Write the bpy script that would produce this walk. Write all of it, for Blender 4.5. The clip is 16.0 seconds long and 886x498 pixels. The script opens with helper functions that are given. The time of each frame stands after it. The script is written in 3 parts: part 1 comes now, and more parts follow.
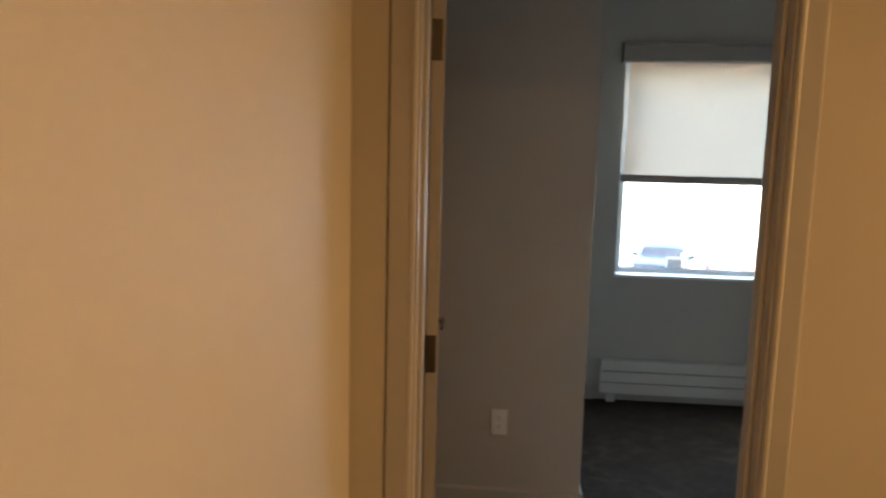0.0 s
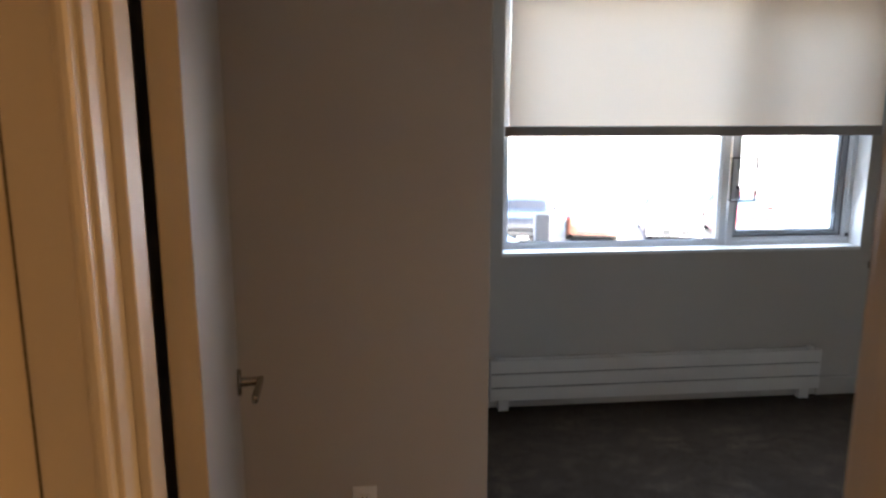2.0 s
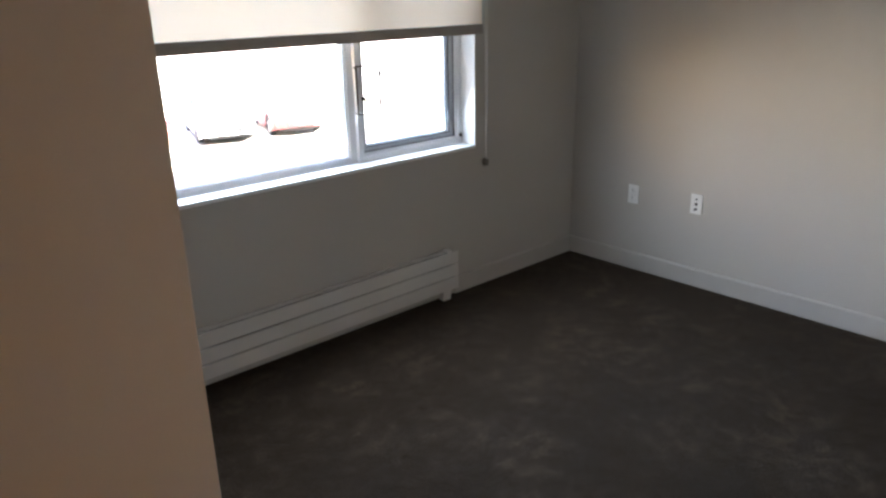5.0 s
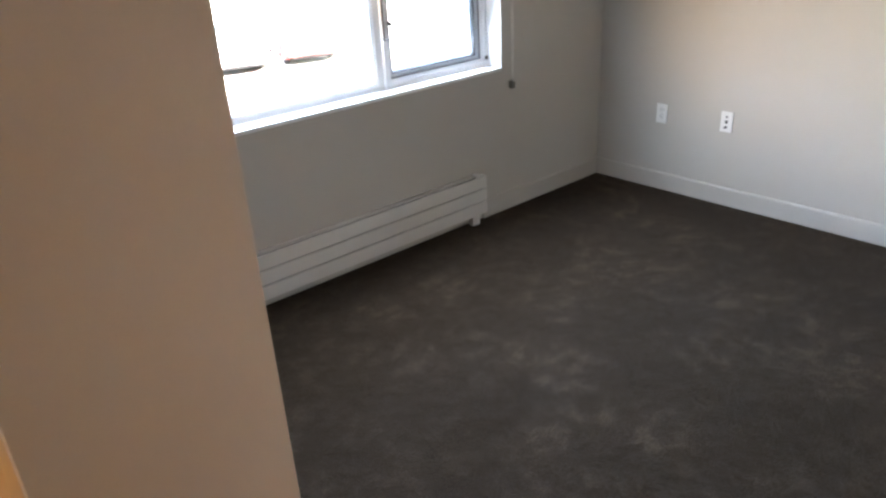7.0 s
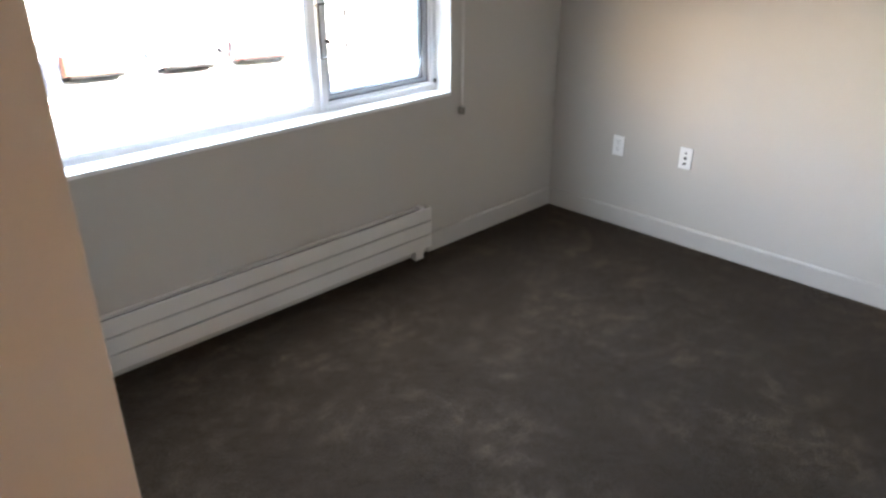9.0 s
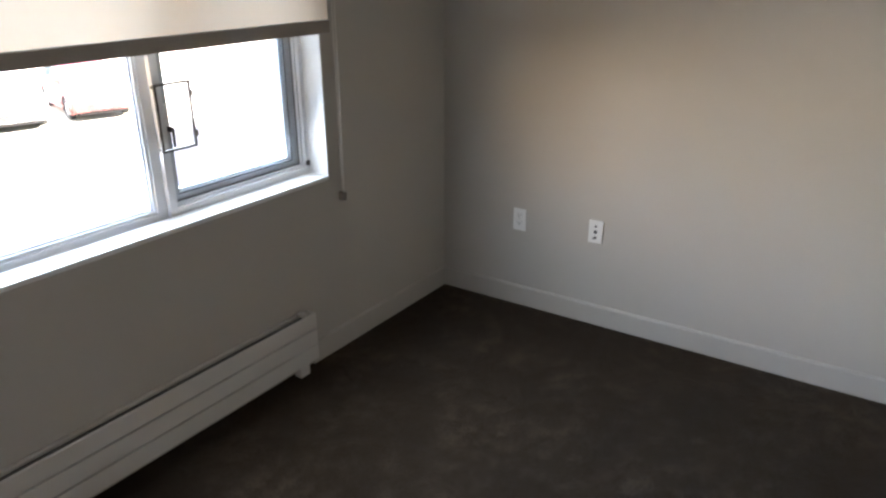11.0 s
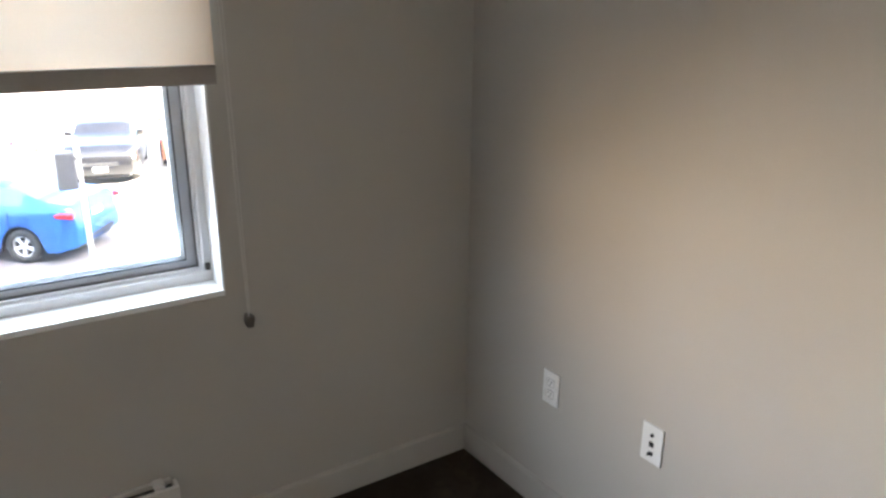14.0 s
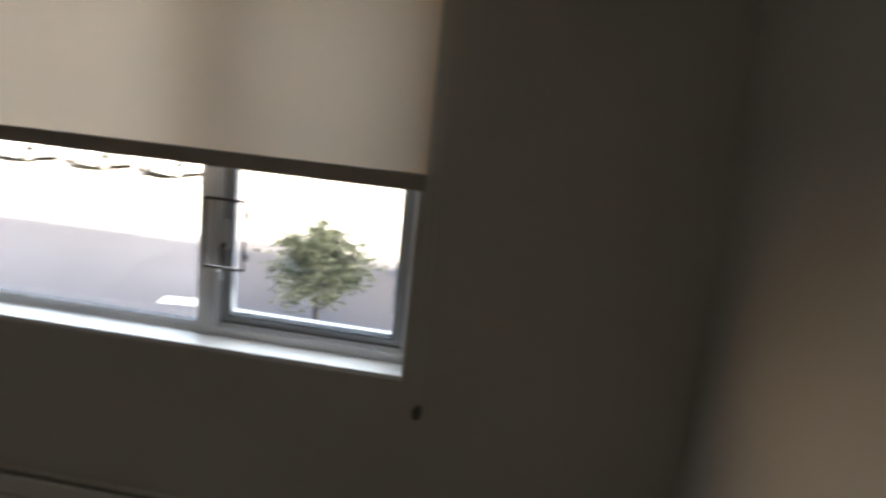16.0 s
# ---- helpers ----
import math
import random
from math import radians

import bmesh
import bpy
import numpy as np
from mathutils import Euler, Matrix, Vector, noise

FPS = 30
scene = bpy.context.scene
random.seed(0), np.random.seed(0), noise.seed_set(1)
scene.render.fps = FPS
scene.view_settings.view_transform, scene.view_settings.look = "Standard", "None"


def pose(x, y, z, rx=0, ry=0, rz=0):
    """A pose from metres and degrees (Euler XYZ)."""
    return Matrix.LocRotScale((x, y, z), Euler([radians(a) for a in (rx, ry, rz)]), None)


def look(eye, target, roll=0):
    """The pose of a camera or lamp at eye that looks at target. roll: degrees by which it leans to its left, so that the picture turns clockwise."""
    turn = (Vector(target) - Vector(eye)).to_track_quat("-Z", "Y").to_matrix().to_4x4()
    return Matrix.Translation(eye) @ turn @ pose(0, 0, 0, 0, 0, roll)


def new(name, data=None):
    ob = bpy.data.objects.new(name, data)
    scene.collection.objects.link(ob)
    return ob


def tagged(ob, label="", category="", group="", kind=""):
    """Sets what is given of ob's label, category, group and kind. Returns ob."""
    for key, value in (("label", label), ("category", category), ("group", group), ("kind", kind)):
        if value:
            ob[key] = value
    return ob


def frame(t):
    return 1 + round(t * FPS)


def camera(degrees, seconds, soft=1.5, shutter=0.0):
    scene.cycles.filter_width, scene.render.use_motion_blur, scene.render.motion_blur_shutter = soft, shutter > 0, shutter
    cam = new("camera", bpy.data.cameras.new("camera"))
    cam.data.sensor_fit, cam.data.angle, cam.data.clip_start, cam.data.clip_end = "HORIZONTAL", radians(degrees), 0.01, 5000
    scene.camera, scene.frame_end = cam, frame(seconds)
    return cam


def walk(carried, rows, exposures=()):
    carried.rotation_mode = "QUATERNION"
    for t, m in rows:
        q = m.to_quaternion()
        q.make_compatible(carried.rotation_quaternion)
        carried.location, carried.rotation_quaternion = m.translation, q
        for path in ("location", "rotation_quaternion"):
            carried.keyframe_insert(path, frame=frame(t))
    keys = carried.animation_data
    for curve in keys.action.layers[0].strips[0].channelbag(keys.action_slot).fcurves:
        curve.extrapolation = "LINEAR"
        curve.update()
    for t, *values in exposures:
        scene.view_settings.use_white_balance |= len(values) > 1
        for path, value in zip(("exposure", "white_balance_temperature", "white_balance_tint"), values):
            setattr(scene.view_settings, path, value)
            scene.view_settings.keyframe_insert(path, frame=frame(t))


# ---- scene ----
cam = camera(63.1, 16.0, soft=2.4, shutter=0.4)
PATH = [
    (0, (-3.429, -4.539, 1.548), (-3.604, -2.565, 1.28), 1.4),
    (0.5, (-3.411, -4.235, 1.528), (-3.386, -2.257, 1.231), 0.9),
    (1, (-3.371, -3.986, 1.534), (-3.222, -2.024, 1.174), 0.0),
    (1.5, (-3.34, -3.722, 1.525), (-3.179, -1.764, 1.149), -0.1),
    (2, (-3.409, -3.464, 1.518), (-3.204, -1.512, 1.137), -0.0),
    (2.3, (-3.452, -3.318, 1.525), (-2.912, -1.438, 1.105), -0.2),
    (2.5, (-3.474, -3.258, 1.563), (-2.776, -1.451, 1.068), -0.14),
    (2.7, (-3.462, -3.1, 1.592), (-2.66, -1.35, 1.068), -0.6),
    (3, (-3.454, -3.041, 1.587), (-2.559, -1.324, 1.088), -0.4),
    (3.5, (-3.485, -2.866, 1.592), (-2.479, -1.214, 1.083), 0.2),
    (4, (-3.532, -2.813, 1.551), (-2.416, -1.23, 1.053), -0.3),
    (4.5, (-3.545, -2.794, 1.581), (-2.334, -1.321, 0.978), -0.8),
    (4.7, (-3.537, -2.758, 1.592), (-2.299, -1.321, 0.958), -0.9),
    (6.8, (-3.594, -2.763, 1.598), (-2.415, -1.375, 0.755), -3.0),
    (7, (-3.607, -2.748, 1.604), (-2.451, -1.356, 0.746), -3.3),
    (7.5, (-3.609, -2.782, 1.625), (-2.502, -1.368, 0.738), -3.4),
    (8, (-3.565, -2.761, 1.614), (-2.452, -1.361, 0.718), -2.6),
    (8.5, (-3.467, -2.689, 1.606), (-2.308, -1.331, 0.706), -2.0),
    (9, (-3.345, -2.533, 1.619), (-2.086, -1.229, 0.772), 0.0),
    (9.5, (-3.274, -2.379, 1.609), (-1.929, -1.143, 0.792), 1.5),
    (10, (-3.184, -2.196, 1.657), (-1.7, -1.092, 0.895), 0.1),
    (10.2, (-3.146, -2.166, 1.67), (-1.628, -1.113, 0.905), -0.2),
    (12.3, (-2.261, -1.899, 1.622), (-0.758, -0.769, 0.939), 0.4),
    (12.5, (-2.099, -1.992, 1.608), (-0.746, -0.673, 0.952), 0.3),
    (12.8, (-1.94, -2.005, 1.606), (-0.723, -0.572, 0.923), 1.23),
    (13, (-1.848, -2.011, 1.604), (-0.684, -0.545, 0.898), 1.6),
    (13.5, (-1.59, -1.959, 1.564), (-0.522, -0.394, 0.922), 0.3),
    (14, (-1.369, -1.932, 1.576), (-0.331, -0.344, 0.944), 0.5),
    (14.5, (-1.081, -2.019, 1.574), (-0.314, -0.295, 0.911), 0.6),
    (14.7, (-0.961, -2.039, 1.579), (-0.293, -0.276, 0.911), 1.1),
    (15, (-0.872, -2.02, 1.589), (-0.256, -0.234, 0.93), 2.6),
    (15.5, (-0.692, -1.981, 1.574), (-0.236, -0.114, 1.022), 2.1),
    (15.6, (-0.662, -1.957, 1.6), (-0.316, -0.056, 1.083), 4.2),
    (15.8, (-0.563, -1.957, 1.65), (-0.542, -0.01, 1.215), 5.0),
    (16, (-0.49, -2.03, 1.67), (-0.747, -0.1, 1.246), 5.9),
]
EXPOSURE = [(0.0, 0.05, 5850, 3), (0.6, -0.1, 5900, 9), (1.0, -0.3, 5800, 12), (1.2, -0.35, 5850, 12), (1.5, 0.0, 6050, 12), (1.8, 0.05, 6100, 12), (2.5, 0.1, 6300, 12), (3.5, 0.0, 6400, 12), (4.7, 0.3, 6400, 12),
            (7.0, 1.25, 6350, 12), (8.0, 1.6, 6350, 12), (8.6, 1.65, 6350, 12), (9.2, 1.0, 6450, 12), (10.2, 0.4, 6600, 12), (12.3, 0.65, 6650, 12), (14.7, 0.85, 6750, 12),
            (15.1, 0.8, 6850, 12), (15.4, 0.4, 6950, 12), (16.0, -0.95, 7300, 12)]
walk(cam, [(t, look(eye, target, roll)) for t, eye, target, roll in PATH],
     exposures=[(t, 4.6 + e, k, tint) for t, e, k, tint in EXPOSURE])

# ---- world, sun, lights ----
SUN_DIR = Vector((0.42, -0.72, 0.62)).normalized()
world = bpy.data.worlds.new("sky")
scene.world = world
world.use_nodes = True
wn = world.node_tree.nodes
sky = wn.new("ShaderNodeTexSky")
sky.sky_type = "NISHITA"
sky.sun_disc = False
sky.dust_density = 6.0
sky.sun_elevation = math.asin(SUN_DIR.z)
sky.sun_rotation = math.atan2(SUN_DIR.x, SUN_DIR.y)
world.node_tree.links.new(sky.outputs[0], wn["Background"].inputs[0])
wn["Background"].inputs[1].default_value = 0.15

sun = new("sun", bpy.data.lights.new("sun", "SUN"))
sun.data.energy, sun.data.angle, sun.data.color = 2.8, radians(0.5), (1.0, 0.95, 0.87)
sun.matrix_world = look(SUN_DIR * 60, (0, 0, 0))


def area(name, eye, target, sx, sy, watts, color):
    lamp = new(name, bpy.data.lights.new(name, "AREA"))
    lamp.data.shape, lamp.data.size, lamp.data.size_y = "RECTANGLE", sx, sy
    lamp.data.energy, lamp.data.color = watts, color
    lamp.matrix_world = look(eye, target)
    return lamp


# daylight entering under the blind: cool from the sky, warm from the sunlit ground
WX, WZ = (-2.74 - 0.855) / 2, (0.83 + 1.385) / 2
day = area("sky_light", (WX, 0.078, WZ), (WX, -1.0, WZ - 0.55), 1.80, 0.50, 0.77, (0.74, 0.86, 1.0))
day.data.spread = radians(125)
for k, bearing in enumerate((50, 38, 27)):
    hx, run, rise = WX + 0.46 * (k - 1.5), math.cos(radians(bearing)), math.sin(radians(bearing))
    haze = area("horizon_light", (hx, 0.10, WZ), (hx + run, 0.10 - rise, WZ - 0.08), 0.44, 0.50, (0.030, 0.032, 0.024)[k], (1.0, 0.74, 0.45))
    haze.data.spread = radians(42)

hx = WX - 0.46
low = area("low_sky_light", (hx, 0.10, WZ), (hx + 0.93, 0.10 - 0.37, WZ - 0.36), 0.44, 0.50, 0.032, (0.78, 0.88, 1.0))
low.data.spread = radians(48)

# warm hall lamps, both out of view; the second added to light the closet block
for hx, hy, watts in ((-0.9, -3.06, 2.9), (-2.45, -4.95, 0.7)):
    area("hall_unseen_light", (hx, hy, 2.445), (hx, hy - 0.0001, 0), 0.26, 0.26, watts, (1.0, 0.53, 0.19))


# ---- materials ----
def mat(name, color, rough=0.6, metal=0.0, var=0.06, scale=3.0, fine=120.0, bump=0.1, dist=0.002, fine_var=0.03, spec=0.5, coat=0.0):
    """A surface with broad tone changes, fine grain and fine relief."""
    m = bpy.data.materials.new(name)
    m.use_nodes = True
    nt = m.node_tree
    b = nt.nodes["Principled BSDF"]
    tc = nt.nodes.new("ShaderNodeTexCoord")
    n1 = nt.nodes.new("ShaderNodeTexNoise")
    n1.inputs["Scale"].default_value, n1.inputs["Detail"].default_value = scale, 4
    n2 = nt.nodes.new("ShaderNodeTexNoise")
    n2.inputs["Scale"].default_value, n2.inputs["Detail"].default_value = fine, 3
    for n in (n1, n2):
        nt.links.new(tc.outputs["Object"], n.inputs["Vector"])
    mr1 = nt.nodes.new("ShaderNodeMapRange")
    mr1.inputs[1].default_value, mr1.inputs[2].default_value = 0.3, 0.7
    mr1.inputs[3].default_value, mr1.inputs[4].default_value = 1 - var, 1 + var
    nt.links.new(n1.outputs[0], mr1.inputs[0])
    mr2 = nt.nodes.new("ShaderNodeMapRange")
    mr2.inputs[1].default_value, mr2.inputs[2].default_value = 0.3, 0.7
    mr2.inputs[3].default_value, mr2.inputs[4].default_value = 1 - fine_var, 1 + fine_var
    nt.links.new(n2.outputs[0], mr2.inputs[0])
    mul = nt.nodes.new("ShaderNodeMath")
    mul.operation = "MULTIPLY"
    nt.links.new(mr1.outputs[0], mul.inputs[0])
    nt.links.new(mr2.outputs[0], mul.inputs[1])
    vm = nt.nodes.new("ShaderNodeVectorMath")
    vm.operation = "SCALE"
    vm.inputs[0].default_value = color
    nt.links.new(mul.outputs[0], vm.inputs["Scale"])
    nt.links.new(vm.outputs[0], b.inputs["Base Color"])
    b.inputs["Roughness"].default_value, b.inputs["Metallic"].default_value = rough, metal
    b.inputs["Specular IOR Level"].default_value = spec
    b.inputs["Coat Weight"].default_value = coat
    b.inputs["Coat Roughness"].default_value = 0.05
    if bump:
        bp = nt.nodes.new("ShaderNodeBump")
        bp.inputs["Strength"].default_value, bp.inputs["Distance"].default_value = bump, dist
        nt.links.new(n2.outputs[0], bp.inputs["Height"])
        nt.links.new(bp.outputs[0], b.inputs["Normal"])
    return m


WALL = mat("wall_paint", (0.49, 0.463, 0.425), 0.75, var=0.025, scale=1.3, fine=260, bump=0.25, dist=0.0012, fine_var=0.012, spec=0.3)
HALLWALL = mat("hall_wall_paint", (0.60, 0.55, 0.47), 0.7, var=0.025, scale=1.3, fine=260, bump=0.25, dist=0.0012, fine_var=0.012, spec=0.3)
CEIL = mat("ceiling_paint", (0.76, 0.75, 0.72), 0.9, var=0.02, scale=1.5, fine=150, bump=0.3)
TRIM = mat("trim_paint", (0.485, 0.46, 0.425), 0.42, var=0.03, scale=5, fine=160, bump=0.08, fine_var=0.01)
DOORP = mat("door_paint", (0.50, 0.47, 0.43), 0.42, var=0.03, scale=3, fine=140, bump=0.1, fine_var=0.012)
VINYL = mat("window_vinyl", (0.74, 0.75, 0.77), 0.35, var=0.02, scale=6, fine=200, bump=0.03, fine_var=0.01)
SILLM = mat("sill_paint", (0.78, 0.78, 0.77), 0.4, var=0.03, scale=6, fine=120, bump=0.08, fine_var=0.01)
# vinyl like the frame, with the sash's backlit shade put into its colour
SASH_SHADED = mat("sash_vinyl_shaded", (0.42, 0.44, 0.475), 0.4, var=0.02, scale=6, fine=200, bump=0.03, fine_var=0.01)
SEALM = mat("grey_seal", (0.16, 0.16, 0.17), 0.7, bump=0)
GASKET = mat("rubber_gasket", (0.03, 0.03, 0.035), 0.7, bump=0)
HEATM = mat("heater_enamel", (0.66, 0.635, 0.60), 0.38, var=0.03, scale=4, fine=220, bump=0.04, fine_var=0.01)
HEATD = mat("heater_core_metal", (0.10, 0.096, 0.09), 0.6, metal=0.2, bump=0)
PLATE = mat("white_plastic", (0.80, 0.80, 0.79), 0.3, var=0.015, scale=10, bump=0, fine_var=0.005)
JACK = mat("black_plastic", (0.012, 0.012, 0.014), 0.4, bump=0)
CHROME = mat("brushed_nickel", (0.36, 0.34, 0.31), 0.22, metal=1.0, bump=0.03, fine=300)
BRONZE = mat("dark_hinge_steel", (0.10, 0.085, 0.07), 0.4, metal=0.9, bump=0.05, fine=200)
HEM = mat("blind_hem_bar", (0.33, 0.295, 0.265), 0.5, var=0.03, scale=8, bump=0.05)
CORD = mat("bead_chain_plastic", (0.60, 0.58, 0.54), 0.4, bump=0)
WEIGHT = mat("chain_weight_plastic", (0.16, 0.14, 0.12), 0.4, bump=0)
WIRE = mat("wicket_metal", (0.09, 0.085, 0.08), 0.4, metal=0.6, bump=0)
FACADE = mat("facade_panel", (0.50, 0.46, 0.40), 0.8, var=0.08, scale=0.8, fine=40, bump=0.3)
ASPHALT = mat("parking_asphalt", (0.112, 0.106, 0.108), 0.9, var=0.16, scale=0.25, fine=60, bump=0.5, dist=0.01, fine_var=0.15)
# paler than the lane: sunlit brightness is put into this colour
PAD = mat("sunlit_pale_concrete", (0.44, 0.41, 0.36), 0.9, var=0.10, scale=0.3, fine=50, bump=0.4, dist=0.01, fine_var=0.08)
LINEP = mat("parking_line_paint", (0.72, 0.70, 0.64), 0.7, var=0.1, scale=6, fine=60, bump=0.2, fine_var=0.06)
CURB = mat("kerb_concrete", (0.42, 0.40, 0.37), 0.85, var=0.1, scale=2, fine=50, bump=0.4)
TYRE = mat("tyre_rubber", (0.02, 0.02, 0.02), 0.75, bump=0.2, fine=90)
RIM = mat("alloy_rim", (0.70, 0.70, 0.71), 0.35, metal=0.35, bump=0)
CARGLASS = mat("car_glass", (0.05, 0.075, 0.09), 0.06, bump=0, var=0.01, spec=0.9)
TAIL = mat("tail_lamp_red", (0.45, 0.02, 0.03), 0.15, bump=0)
HEAD = mat("head_lamp_clear", (0.75, 0.77, 0.80), 0.1, bump=0)
BARK = mat("bark", (0.14, 0.10, 0.07), 0.9, var=0.2, scale=12, fine=80, bump=0.6, dist=0.01)
UNDER = mat("underbody_black", (0.012, 0.012, 0.013), 0.8, bump=0)
CABM = mat("cabinet_steel", (0.10, 0.10, 0.105), 0.5, metal=0.2, var=0.06, scale=6, bump=0.05)
JOINT = mat("joint_shade", (0.03, 0.022, 0.016), 0.9, bump=0)
POSTM = mat("painted_post", (0.70, 0.68, 0.64), 0.5, var=0.08, scale=6, bump=0.1)


def carpet_material():
    m = bpy.data.materials.new("brushed_pile_carpet")
    m.use_nodes = True
    nt, b = m.node_tree, m.node_tree.nodes["Principled BSDF"]
    tc = nt.nodes.new("ShaderNodeTexCoord")

    def noise_node(scale, detail, rough=0.5, warp=0.0):
        n = nt.nodes.new("ShaderNodeTexNoise")
        n.inputs["Scale"].default_value, n.inputs["Detail"].default_value = scale, detail
        n.inputs["Roughness"].default_value, n.inputs["Distortion"].default_value = rough, warp
        nt.links.new(tc.outputs["Object"], n.inputs["Vector"])
        return n
    def ramp(src, lo, hi, a, b):
        n = nt.nodes.new("ShaderNodeMapRange")
        n.interpolation_type = "SMOOTHSTEP"
        for k, q in enumerate((lo, hi, a, b)):
            n.inputs[k + 1].default_value = q
        nt.links.new(src, n.inputs[0])
        return n.outputs[0]

    def times(p, q):
        n = nt.nodes.new("ShaderNodeMath")
        n.operation = "MULTIPLY"
        nt.links.new(p, n.inputs[0])
        nt.links.new(q, n.inputs[1])
        return n.outputs[0]
    foot = noise_node(12.0, 4, 0.55, 0.1)       # clumps where the pile has been trodden over
    smear = noise_node(2.8, 5, 0.6, 0.2)
    wide = noise_node(1.1, 2, 0.5)
    tuft = noise_node(110, 5, 0.8)
    worn = times(ramp(foot.outputs[0], 0.42, 0.66, 0.22, 1.0), ramp(wide.outputs[0], 0.36, 0.56, 0.45, 1.0))
    worn = times(worn, ramp(smear.outputs[0], 0.38, 0.64, 0.08, 1.2))
    tone = nt.nodes.new("ShaderNodeMix")
    tone.data_type = "RGBA"
    tone.inputs["A"].default_value, tone.inputs["B"].default_value = (0.0235, 0.0133, 0.0068, 1), (0.060, 0.0405, 0.0255, 1)
    nt.links.new(worn, tone.inputs["Factor"])
    vm = nt.nodes.new("ShaderNodeVectorMath")
    vm.operation = "SCALE"
    nt.links.new(tone.outputs["Result"], vm.inputs[0])
    nt.links.new(ramp(tuft.outputs[0], 0.3, 0.7, 0.35, 1.6), vm.inputs["Scale"])
    nt.links.new(vm.outputs[0], b.inputs["Base Color"])
    b.inputs["Roughness"].default_value = 1.0
    b.inputs["Specular IOR Level"].default_value = 0.1
    b.inputs["Sheen Weight"].default_value, b.inputs["Sheen Roughness"].default_value = 0.10, 0.5
    b.inputs["Sheen Tint"].default_value = (0.75, 0.68, 0.60, 1)
    b1 = nt.nodes.new("ShaderNodeBump")
    b1.inputs["Strength"].default_value, b1.inputs["Distance"].default_value = 1.0, 0.010
    nt.links.new(tuft.outputs[0], b1.inputs["Height"])
    b2 = nt.nodes.new("ShaderNodeBump")
    b2.inputs["Strength"].default_value, b2.inputs["Distance"].default_value = 0.5, 0.02
    nt.links.new(foot.outputs[0], b2.inputs["Height"])
    nt.links.new(b1.outputs[0], b2.inputs["Normal"])
    nt.links.new(b2.outputs[0], b.inputs["Normal"])
    return m


CARPET = carpet_material()


def glass_material():
    m = bpy.data.materials.new("window_glass")
    m.use_nodes = True
    nt = m.node_tree
    nt.nodes.remove(nt.nodes["Principled BSDF"])
    tr, gl = nt.nodes.new("ShaderNodeBsdfTransparent"), nt.nodes.new("ShaderNodeBsdfGlossy")
    tr.inputs[0].default_value = (0.93, 0.95, 0.95, 1)
    gl.inputs["Roughness"].default_value = 0.01
    fr, mx = nt.nodes.new("ShaderNodeFresnel"), nt.nodes.new("ShaderNodeMixShader")
    fr.inputs[0].default_value = 1.25
    nt.links.new(fr.outputs[0], mx.inputs[0])
    nt.links.new(tr.outputs[0], mx.inputs[1])
    nt.links.new(gl.outputs[0], mx.inputs[2])
    nt.links.new(mx.outputs[0], nt.nodes["Material Output"].inputs[0])
    return m


def cloth_material(name, color, through_share, clear=0.0, weave=900):
    """Thin woven sheet: reflects, lets diffused light through and, where clear, shows what lies behind."""
    m = bpy.data.materials.new(name)
    m.use_nodes = True
    nt = m.node_tree
    nt.nodes.remove(nt.nodes["Principled BSDF"])
    df, tl = nt.nodes.new("ShaderNodeBsdfDiffuse"), nt.nodes.new("ShaderNodeBsdfTranslucent")
    tc, nz = nt.nodes.new("ShaderNodeTexCoord"), nt.nodes.new("ShaderNodeTexNoise")
    nz.inputs["Scale"].default_value, nz.inputs["Detail"].default_value = weave, 2
    nt.links.new(tc.outputs["Object"], nz.inputs["Vector"])
    mr = nt.nodes.new("ShaderNodeMapRange")
    mr.inputs[1].default_value, mr.inputs[2].default_value = 0.3, 0.7
    mr.inputs[3].default_value, mr.inputs[4].default_value = 0.94, 1.06
    nt.links.new(nz.outputs[0], mr.inputs[0])
    vm = nt.nodes.new("ShaderNodeVectorMath")
    vm.operation = "SCALE"
    vm.inputs[0].default_value = color
    nt.links.new(mr.outputs[0], vm.inputs["Scale"])
    nt.links.new(vm.outputs[0], df.inputs[0])
    nt.links.new(vm.outputs[0], tl.inputs[0])
    mx = nt.nodes.new("ShaderNodeMixShader")
    mx.inputs[0].default_value = through_share
    nt.links.new(df.outputs[0], mx.inputs[1])
    nt.links.new(tl.outputs[0], mx.inputs[2])
    last = mx
    if clear:
        tr, m2 = nt.nodes.new("ShaderNodeBsdfTransparent"), nt.nodes.new("ShaderNodeMixShader")
        m2.inputs[0].default_value = clear
        nt.links.new(mx.outputs[0], m2.inputs[1])
        nt.links.new(tr.outputs[0], m2.inputs[2])
        last = m2
    nt.links.new(last.outputs[0], nt.nodes["Material Output"].inputs[0])
    return m


GLASS = glass_material()
SHADE = cloth_material("roller_shade_cloth", (0.87, 0.69, 0.515), 0.29)
SCREEN = cloth_material("insect_screen_mesh", (0.10, 0.10, 0.11), 0.1, clear=0.8, weave=1500)
LEAF = cloth_material("leaf_green", (0.24, 0.26, 0.165), 0.25, weave=30)


# ---- mesh helpers ----
def part(name, bm, material, parent=None, label="", smooth=False):
    me = bpy.data.meshes.new(name)
    bm.normal_update()
    bm.to_mesh(me)
    bm.free()
    me.materials.append(material)
    if smooth:
        me.polygons.foreach_set("use_smooth", [True] * len(me.polygons))
    ob = new(name, me)
    if parent:
        ob.parent = parent
    if label:
        ob["label"] = label
    return ob


